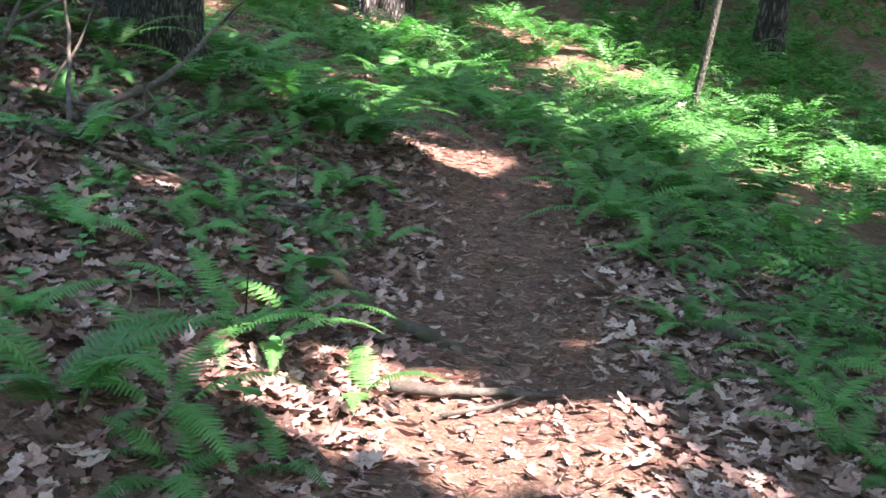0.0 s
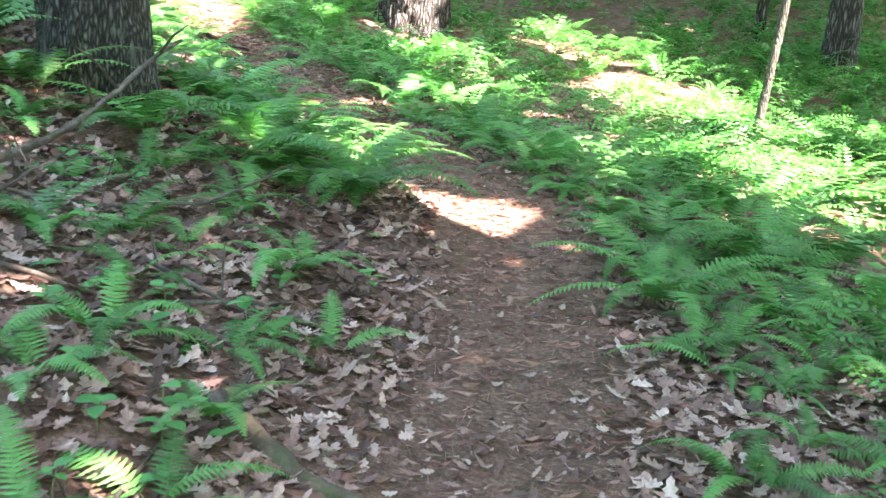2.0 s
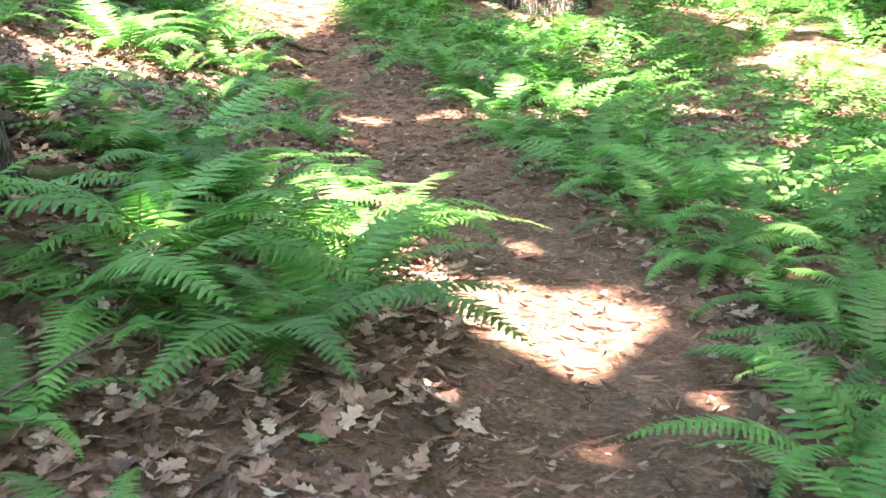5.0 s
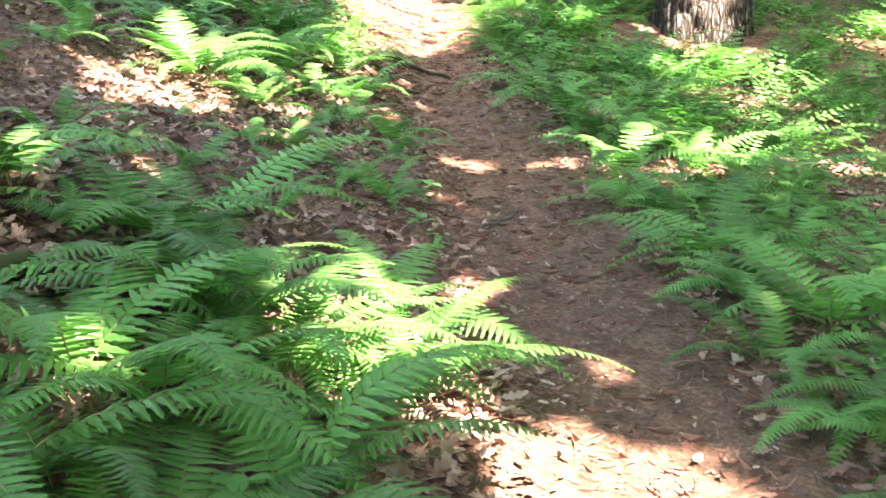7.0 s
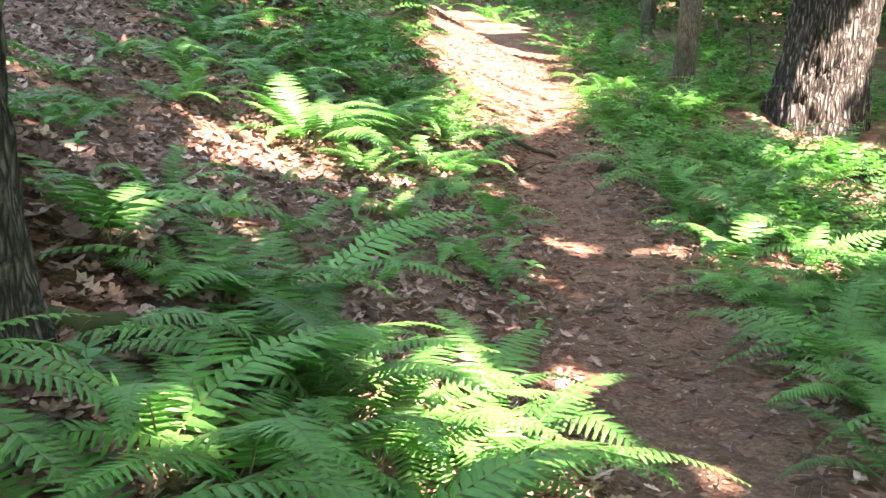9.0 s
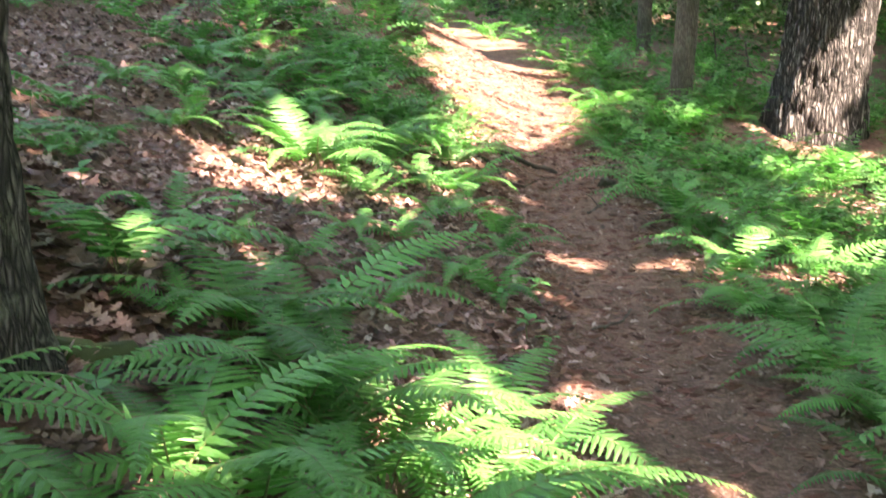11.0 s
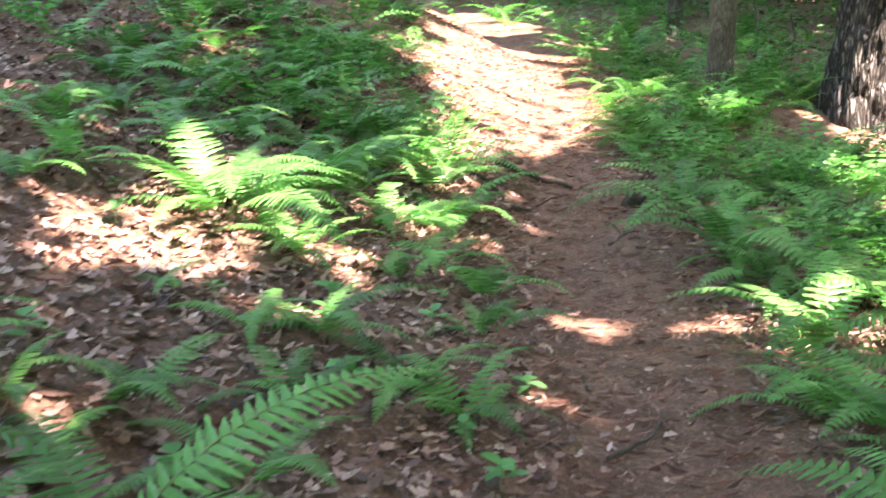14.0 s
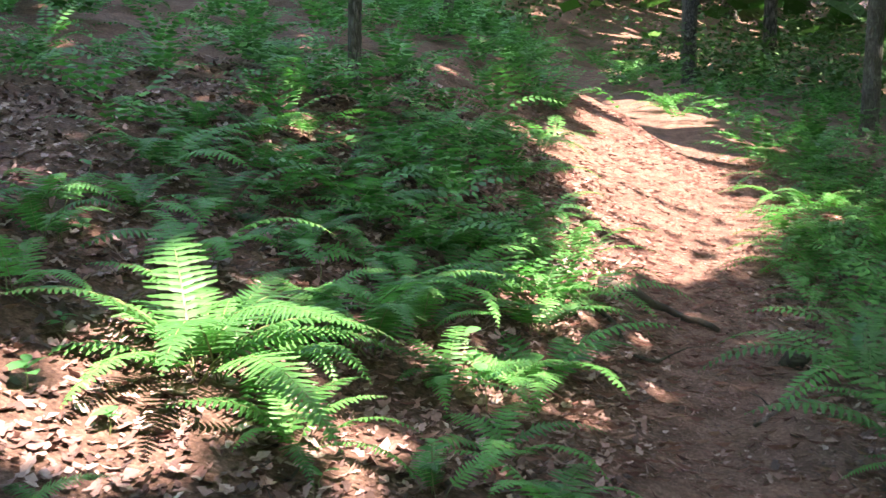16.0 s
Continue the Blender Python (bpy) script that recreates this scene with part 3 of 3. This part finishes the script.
HEROES = [(-0.82, 2.95, 0.75, 8), (-0.6, 3.25, 0.6, 6), (-0.4, 3.9, 0.5, 4), (-0.08, 3.8, 0.42, 3), (-0.2, 3.2, 0.4, 3), (1.66, 3.9, 0.5, 6), (1.18, 4.35, 0.42, 4), (1.68, 4.6, 0.45, 5),
          (-0.66, 3.98, 0.4, 3), (-0.2, 5.75, 0.42, 4), (-0.45, 6.4, 0.55, 6), (-0.62, 7.45, 0.6, 6), (-0.88, 6.2, 0.4, 4), (-1.26, 7.0, 0.5, 5), (0.5, 9.75, 0.6, 7), (0.78, 9.45, 0.55, 6),
          (1.0, 9.3, 0.5, 5), (1.37, 6.32, 0.5, 6), (-1.05, 8.0, 0.85, 7), (-1.1, 8.6, 0.9, 7), (-0.92, 8.95, 0.75, 7), (-0.75, 8.5, 0.7, 7), (-0.8, 7.6, 0.7, 6), (-1.6, 8.8, 0.5, 5),
          (-3.05, 11.75, 0.88, 13), (-3.25, 12.0, 0.62, 5), (-3.15, 12.7, 0.78, 9), (-3.3, 13.3, 0.5, 5), (-2.7, 11.75, 0.4, 3), (-3.65, 11.5, 0.6, 4), (-4.05, 13.3, 0.6, 5), (-4.05, 15.2, 0.55, 6),
          (-1.3, 13.9, 0.52, 7), (-1.05, 13.6, 0.62, 7), (-0.42, 12.0, 0.6, 7), (-0.3, 12.3, 0.6, 6), (0.35, 10.4, 0.55, 7), (-0.55, 13.7, 0.6, 6), (-1.4, 16.8, 0.6, 6), (-2.6, 18.1, 0.65, 7),
          (-1.67, 10.95, 0.5, 4), (-1.55, 9.9, 0.5, 4), (-2.16, 10.75, 0.42, 4), (-2.3, 12.0, 0.42, 4), (-2.05, 9.6, 0.4, 4), (-3.0, 9.75, 0.42, 4), (-2.55, 10.8, 0.3, 3)]
for x, y, s, n in HEROES:
    fern(x, y, s, n)

FERN_SPOTS = []


def fern_density(d, x, y):
    if d > 0.66 or (d > 0.45 and y > 16.2):
        return 1.0 if y > 7 else 0.55 if y > 5.2 else 0.1 if d > 1.0 else 0.0
    if d > -0.78:
        return 0.0
    if y < 4.6:
        return 0.14
    if y < 7.2:
        return 0.25 if d < -0.6 else 0.1
    if y < 9.4:
        return 0.05 if y > 8.9 and d < -1.0 else 1.0 if d > -1.6 else 0.15
    if y < 13.0:
        return 0.0 if -3.4 < x < -2.3 and 10.2 < y < 11.6 else 0.06
    return 0.7 if d < -1.0 else 0.25


tries = 0
while len(FERN_SPOTS) < 262 and tries < 20000:
    tries += 1
    x, y = R.uniform(-5.5, 4.0), R.uniform(2.4, 21.0)
    d = float(off_path(x, y))
    if R.random() > fern_density(d, x, y) or d > 2.1 or d < -3.4:
        continue
    gap = 0.4 if d > 0 else 0.36 if 7.2 < y < 9.4 or y > 12.6 else 0.42
    if any((x - a) ** 2 + (y - b) ** 2 < gap * gap for a, b in FERN_SPOTS) or (x + 1.8) ** 2 + (y - 7.97) ** 2 < 0.3 or (x + 1.3) ** 2 + (y - 18.9) ** 2 < 1.2 or (x + 2.7) ** 2 + (y - 19.2) ** 2 < 0.3:
        continue
    FERN_SPOTS.append((x, y))
    big = R.uniform(0.5, 0.9) if d > 0 and y > 7 else R.uniform(0.35, 0.55) if d > 0 else R.uniform(0.65, 0.9) if 7.2 < y < 9.4 else R.uniform(0.45, 0.7) if y > 12 else R.uniform(0.32, 0.5)
    fern(x, y, big, R.randint(6, 9), CLOSE if y < 10 and abs(d) < 1.6 else MID if y < 14.5 else FAR)


def build_far_ferns():
    """The fern carpet away from the path, clump beside clump, uncountable, as one mesh."""
    base = [frond_data(s + 40, 14, 1) for s in range(4)]
    base = [(np.array([tuple(v) for v in b[0]]), np.array([f for f in b[1] if len(f) == 3])) for b in base]
    V, F, k = [], [], 0
    n = 0
    while n < 1600:
        pick = R.random()
        if pick < 0.17:
            x, y = R.uniform(3.5, 12), R.uniform(11, 30)
        elif pick < 0.45:
            x, y = R.uniform(-15, 10), R.uniform(12, 36)
        elif pick < 0.64:
            x, y = R.uniform(-13, -3), R.uniform(13, 24)
        else:
            x, y = R.uniform(-3, 6.5), R.uniform(5, 22)
        d = float(off_path(x, y))
        edge = 0.5 if d > 0 and y > 16.2 else 0.85
        if abs(d) < edge or (-3.5 < d < 0 and y < 14) or (0 < d < 1.3 and y < 16) or (x + 1.3) ** 2 + (y - 18.9) ** 2 < 1.4:
            continue
        n += 1
        size, a0, m = R.uniform(0.45, 0.95), R.uniform(0, 6.28), R.randint(5, 8)
        for i in range(m):
            v, f = R.choice(base)
            s = size * R.uniform(0.75, 1.1)
            turn = np.array(Euler((R.uniform(-0.25, 0.25), R.uniform(-0.45, 0.15), a0 + 6.28 * (i + R.uniform(-0.3, 0.3)) / m)).to_matrix()) * s
            V.append(v @ turn.T + (x, y, gz(x, y)))
            F.append(f + k)
            k += len(v)
    ob = new("fern_carpet", mesh_of("fern_carpet", np.concatenate(V).tolist(), np.concatenate(F).tolist(), M_FERN_FAR))
    tagged(ob, "dense carpet of green ferns under the trees", "ferns", kind="stuff")


build_far_ferns()


def build_distant_ferns():
    """Ferns and low green plants deep in the wood, too far to pick apart."""
    base = [frond_data(s + 60, 7, 1) for s in range(3)]
    base = [(np.array([tuple(v) for v in b[0]]), np.array([f for f in b[1] if len(f) == 3])) for b in base]
    V, F, k = [], [], 0
    n = 0
    while n < 6000:
        x, y = R.uniform(-26, 22), R.uniform(20, 58)
        if abs(float(off_trail(x, y))) < 0.9 and y < 32:
            continue
        n += 1
        s = R.uniform(0.6, 1.1)
        v, f = R.choice(base)
        m = np.array(Euler((R.uniform(-0.3, 0.3), R.uniform(-0.3, 0.2), R.uniform(0, 6.28))).to_matrix()) * s
        V.append(v @ m.T + (x, y, gz(x, y)))
        F.append(f + k)
        k += len(v)
    ob = new("distant_ferns", mesh_of("distant_ferns", np.concatenate(V).tolist(), np.concatenate(F).tolist(), M_FERN_FAR))
    tagged(ob, "green ferns and low plants deep in the wood", "ferns", kind="stuff")


build_distant_ferns()


def build_undergrowth():
    """Low leafy shrubs filling the far wood, uncountable."""
    n = 3000
    a, dist = rng.uniform(-46, 42, n), rng.uniform(23, 64, n)
    x, y = -1 + dist * np.sin(np.radians(a - 8)), 6 + dist * np.cos(np.radians(a - 8))
    keep = np.abs(off_trail(x, y)) > 1.5
    x, y = x[keep], y[keep]
    n = len(x)
    per = 40
    size = rng.uniform(0.35, 1.0, n)
    off = rng.normal(0, 1, (n, per, 3)) * size[:, None, None] * (0.6, 0.6, 0.5)
    base = np.stack([x, y, ground_z(x, y)], -1)[:, None] + off
    base[..., 2] += size[:, None] * 0.7
    base = base.reshape(-1, 3)
    m = len(base)
    u = rng.normal(0, 1, (m, 3)) * (1, 1, 0.4)
    u /= np.linalg.norm(u, axis=1)[:, None]
    w = np.cross(u, rng.normal(0, 0.5, (m, 3)) + (0, 0, 1))
    w /= np.linalg.norm(w, axis=1)[:, None]
    s = rng.uniform(0.04, 0.1, (m, 1))
    verts = np.stack([base - u * s, base + w * s * 0.5, base + u * s, base - w * s * 0.5], 1).reshape(-1, 3)
    ob = new("undergrowth", mesh_of("undergrowth", verts.tolist(), np.arange(m * 4).reshape(m, 4).tolist(), M_THICKET))
    tagged(ob, "leafy green shrubs and saplings filling the far wood", "undergrowth", kind="stuff")


build_undergrowth()


def leaf_cloud(name, base, size, mat, label, category):
    """One mesh of many leaf sprays at the given places."""
    m = len(base)
    u = rng.normal(0, 1, (m, 3)) * (1, 1, 0.5)
    u /= np.linalg.norm(u, axis=1)[:, None]
    w = np.cross(u, rng.normal(0, 0.7, (m, 3)) + (0, 0, 1))
    w /= np.linalg.norm(w, axis=1)[:, None]
    s = size[:, None]
    verts = np.stack([base - u * s, base + w * s * 0.55, base + u * s, base - w * s * 0.55], 1).reshape(-1, 3)
    ob = new(name, mesh_of(name, verts.tolist(), np.arange(m * 4).reshape(m, 4).tolist(), mat))
    return tagged(ob, label, category, kind="stuff")


def build_far_woods():
    """Leaves of the wood all round, added to block sun and low sky: the roof over the far trees, and the thickets that
    close the view.
    """
    # roof of leaves above the view, added to keep sun off the far ground
    n = 26000
    x, y = rng.uniform(-62, 58, n), rng.uniform(-48, 78, n)
    near = (x > -16) & (x < 17) & (y > -12) & (y < 28)
    x, y = x[~near], y[~near]
    base = np.stack([x, y, ground_z(x, y) + rng.uniform(8, 13, len(x))], -1)
    leaf_cloud("far_treetops", base, rng.uniform(0.7, 1.4, len(x)), M_CANOPY, "green leafy treetops, out of view, added to shade the wood all round", "treetops")
    n = 26000
    a, r = rng.uniform(0, 2 * np.pi, n), rng.uniform(34, 72, n)
    x, y = -2 + r * np.cos(a), 10 + r * np.sin(a)
    base = np.stack([x, y, ground_z(x, y) + rng.uniform(0, 1, n) ** 1.3 * 10], -1)
    leaf_cloud("far_thicket", base, rng.uniform(0.5, 1.0, n), M_THICKET, "dark green thickets closing the view between far trunks", "thicket")
    # leaves added behind and beside the walk to block low sky light
    n = 9000
    a, r = rng.uniform(0.62 * np.pi, 2.35 * np.pi, n), rng.uniform(13, 32, n)
    x, y = -1 + r * np.cos(a), 6 + r * np.sin(a)
    keep = (y < 8) | (np.abs(x) > 13)
    x, y = x[keep], y[keep]
    base = np.stack([x, y, ground_z(x, y) + rng.uniform(0, 1, len(x)) ** 1.2 * 7], -1)
    leaf_cloud("side_thicket", base, rng.uniform(0.25, 0.5, len(x)), M_CANOPY, "green leafy thickets added beside the walked ground to block low sky", "thicket")


build_far_woods()


# ---- seedlings, sticks, roots, stones ----
def oval_leaf(seed):
    q = random.Random(seed)
    verts, faces = [], []
    for i in range(6):
        f = i / 5
        w = 0.34 * math.sin(math.pi * min(1, f * 0.93 + 0.07)) ** 0.8 if 0 < i < 5 else 0.0
        z = 0.12 * math.sin(f * 2.2) - 0.1 * f * f
        verts += [(f, w, z + 0.10 * w), (f, 0, z), (f, -w, z + 0.10 * w)]
    for i in range(5):
        for j in range(2):
            faces.append((3 * i + j, 3 * i + j + 1, 3 * i + j + 4, 3 * i + j + 3))
    return mesh_of("leaf", verts, faces, M_LEAF, True)


OVAL = oval_leaf(1)


def seedling(x, y, h, leaves, size):
    t = thing("seedling", pose(x, y, gz(x, y), 0, 0, R.uniform(0, 360)), "small broad-leaved green seedling growing through dry leaves", "seedling", "seedlings in the leaf litter")
    v, f = tube([(0, 0, -0.01), (0.01, 0, h * 0.5), (0, 0.01, h)], [0.003, 0.0025, 0.0015], 5)
    part("stem", mesh_of("stem", v, f, M_STALK, True), t)
    for i in range(leaves):
        s = size * R.uniform(0.7, 1.15)
        z = h * (1 - 0.18 * (i // 2))
        part("leaf", OVAL, t, "", Matrix.LocRotScale((0, 0, z), Euler((R.uniform(-0.2, 0.2), R.uniform(-0.35, 0.15), 2.4 * i + R.uniform(-0.3, 0.3))), (s, s, s)))


for x, y, n in [(-0.53, 4.76, 1), (-0.31, 4.7, 2), (-0.45, 4.55, 4), (-0.62, 4.5, 4), (-0.75, 4.7, 4), (-0.4, 4.35, 3), (-1.0, 5.05, 5), (-1.25, 5.6, 5), (-0.9, 5.4, 5), (-0.7, 5.2, 4)]:
    seedling(x, y, R.uniform(0.05, 0.1), n, 0.075)
k = 0
while k < 230:
    x, y = R.uniform(-5.0, 1.2), R.uniform(3, 14)
    d = float(off_trail(x, y))
    if d > -0.6 and d < 0.6:
        continue
    seedling(x, y, R.uniform(0.04, 0.16), R.randint(3, 6), R.uniform(0.045, 0.085))
    k += 1


def stick(points, r, label, mat=M_STICK, twigs=0, name="stick", category="stick"):
    pts = [Vector(q) for q in points]
    line = []
    for i in range(len(pts) - 1):
        for t in np.linspace(0, 1, 6)[: 6 if i == len(pts) - 2 else 5]:
            line.append(pts[i].lerp(pts[i + 1], t) + Vector((R.uniform(-1, 1), R.uniform(-1, 1), R.uniform(-1, 1))) * r * 0.5)
    v, f = tube(line, list(np.linspace(r, r * 0.45, len(line))), 9, 0.35, 20)
    ob = new(name, mesh_of(name, v, f, mat, True))
    tagged(ob, label, category)
    for i in range(twigs):
        a = line[R.randint(len(line) // 3, len(line) - 2)]
        d = Vector((R.uniform(-1, 1), R.uniform(-1, 1), R.uniform(0.1, 0.8))).normalized() * R.uniform(0.15, 0.4)
        v, f = tube([a, a + d * 0.5 + Vector((0, 0, 0.02)), a + d], [r * 0.4, r * 0.3, r * 0.12], 5)
        part("twig", mesh_of("twig", v, f, mat, True), ob)
    return ob


def on(x, y, h=0.0):
    return (x, y, gz(x, y) + h)


stick([on(-0.42, 4.88, 0.01), on(-0.1, 4.76, 0.02), on(0.2, 4.66, 0.005), on(0.5, 4.52, -0.02)], 0.045, "half-buried mossy root crossing the edge of the path", M_ROOT, 0, "root", "root")
stick([on(-1.62, 5.55, 0.1), on(-1.4, 6.3, 0.3), (-1.25, 7.3, gz(-1.25, 7.3) + 0.62)], 0.022, "long dead branch leaning up beside the oak", M_STICK, 3, "fallen_branch", "branch")
stick([on(0.02, 3.98, 0.03), on(0.3, 4.08, 0.035), on(0.62, 4.16, 0.02)], 0.026, "short pale broken branch lying in leaf litter", M_STICK, 0, "fallen_branch", "branch")
stick([on(-3.55, 15.25, 0.02), on(-3.2, 15.5, 0.04), on(-2.85, 15.5, 0.0)], 0.035, "dark exposed root crossing the path", M_MOSSY, 0, "root", "root")
stick([on(-3.5, 14.72, 0.01), on(-3.2, 14.78, 0.02), on(-2.98, 14.6, 0.0)], 0.02, "thin exposed root lying across the path", M_MOSSY, 0, "root", "root")
stick([on(-1.74, 8.12, 0.03), on(-1.55, 8.42, 0.02), on(-1.35, 8.7, -0.03)], 0.055, "moss-covered root running out from the oak", M_MOSS, 0, "root", "root")
stick([on(-1.72, 8.8, 0.02), on(-1.8, 9.05, 0.07), on(-2.02, 9.32, 0.03)], 0.011, "pale curved dry stick lying on leaves", M_STICK, 0)
stick([on(-0.75, 5.55, 0.02), on(-0.5, 5.85, 0.04), on(-0.4, 6.05, 0.02)], 0.011, "pale dry stick lying on leaves", M_STICK, 0)
for x, y, h in [(-3.4, 23.5, 0.75), (-2.95, 23.6, 0.62)]:
    stick([on(x, y, -0.02), on(x + 0.03, y, h * 0.5), on(x - 0.02, y, h)], 0.022, "bare pale upright dead stem in the shade", M_STICK, 1, "dead_stem", "stick")
stick([on(-3.5, 24.3, 0.12), on(-3.0, 24.3, 0.16), on(-2.4, 24.5, 0.1)], 0.03, "pale fallen branch lying in the shade", M_STICK, 1, "fallen_branch", "branch")
brush = [((-1.9, 5.7, 0.0), (-1.75, 5.9, 0.35), (-1.7, 6.2, 0.75)), ((-1.6, 5.3, 0.02), (-1.8, 5.9, 0.3), (-2.0, 6.4, 0.62)), ((-2.1, 5.4, 0.05), (-1.6, 5.8, 0.1), (-1.1, 6.1, 0.05)),
         ((-1.5, 5.2, 0.02), (-1.35, 5.5, 0.18), (-1.2, 5.85, 0.36)), ((-1.3, 6.3, 0.02), (-0.9, 6.6, 0.1), (-0.6, 7.0, 0.3)), ((-2.3, 6.1, 0.1), (-1.9, 6.2, 0.5), (-1.8, 6.3, 1.1)),
         ((-1.9, 5.1, 0.03), (-1.5, 5.1, 0.06), (-1.0, 5.25, 0.03)), ((-2.2, 5.9, 0.02), (-2.0, 6.0, 0.6), (-2.1, 6.1, 1.3)), ((-1.15, 5.9, 0.02), (-0.8, 5.75, 0.05), (-0.3, 5.72, 0.03))]
for pts in brush:
    stick([on(*q) for q in pts], R.uniform(0.008, 0.018), "dead grey brushwood stick lying among leaves", M_STICK, 2, "stick", "stick")
for i in range(26):
    x, y = R.uniform(-5, 1.6), R.uniform(3.2, 17)
    a, l = R.uniform(0, 3.14), R.uniform(0.2, 0.8)
    if (x + 1.8) ** 2 + (y - 7.97) ** 2 < 0.6:
        continue
    stick([on(x, y, 0.015), on(x + 0.5 * l * math.cos(a), y + 0.5 * l * math.sin(a), 0.03), on(x + l * math.cos(a + 0.2), y + l * math.sin(a + 0.2), 0.015)], R.uniform(0.005, 0.013), "thin dry stick lying on the forest floor", R.choice([M_STICK, M_MOSSY]), R.randint(0, 1), "stick", "stick")


def rock(x, y, sx, sy, sz, label, sink=0.3, turn=0.0, mat=M_ROCK):
    bm = bmesh.new()
    bmesh.ops.create_icosphere(bm, subdivisions=4, radius=1)
    o = Vector((x * 3.1, y * 1.7, 2.0))
    for v in bm.verts:
        n = v.co.normalized()
        k = 1 + 0.35 * noise.noise(n * 1.3 + o) + 0.12 * noise.noise(n * 4 + o)
        v.co = Vector((n.x * sx * k, n.y * sy * k, n.z * sz * k))
    me = bpy.data.meshes.new("rock")
    bm.to_mesh(me)
    bm.free()
    me.materials.append(mat)
    me.shade_smooth()
    ob = new("rock", me)
    ob.matrix_basis = pose(x, y, gz(x, y) + sz * (1 - 2 * sink), 0, 0, turn)
    return tagged(ob, label, "rock")


rock(-2.27, 15.05, 0.07, 0.055, 0.05, "small dark mossy stone at the edge of the path", mat=M_MOSSY)
rock(2.72, 15.5, 0.45, 0.22, 0.15, "pale flat granite boulder half hidden by sunlit ferns", 0.25, -25)
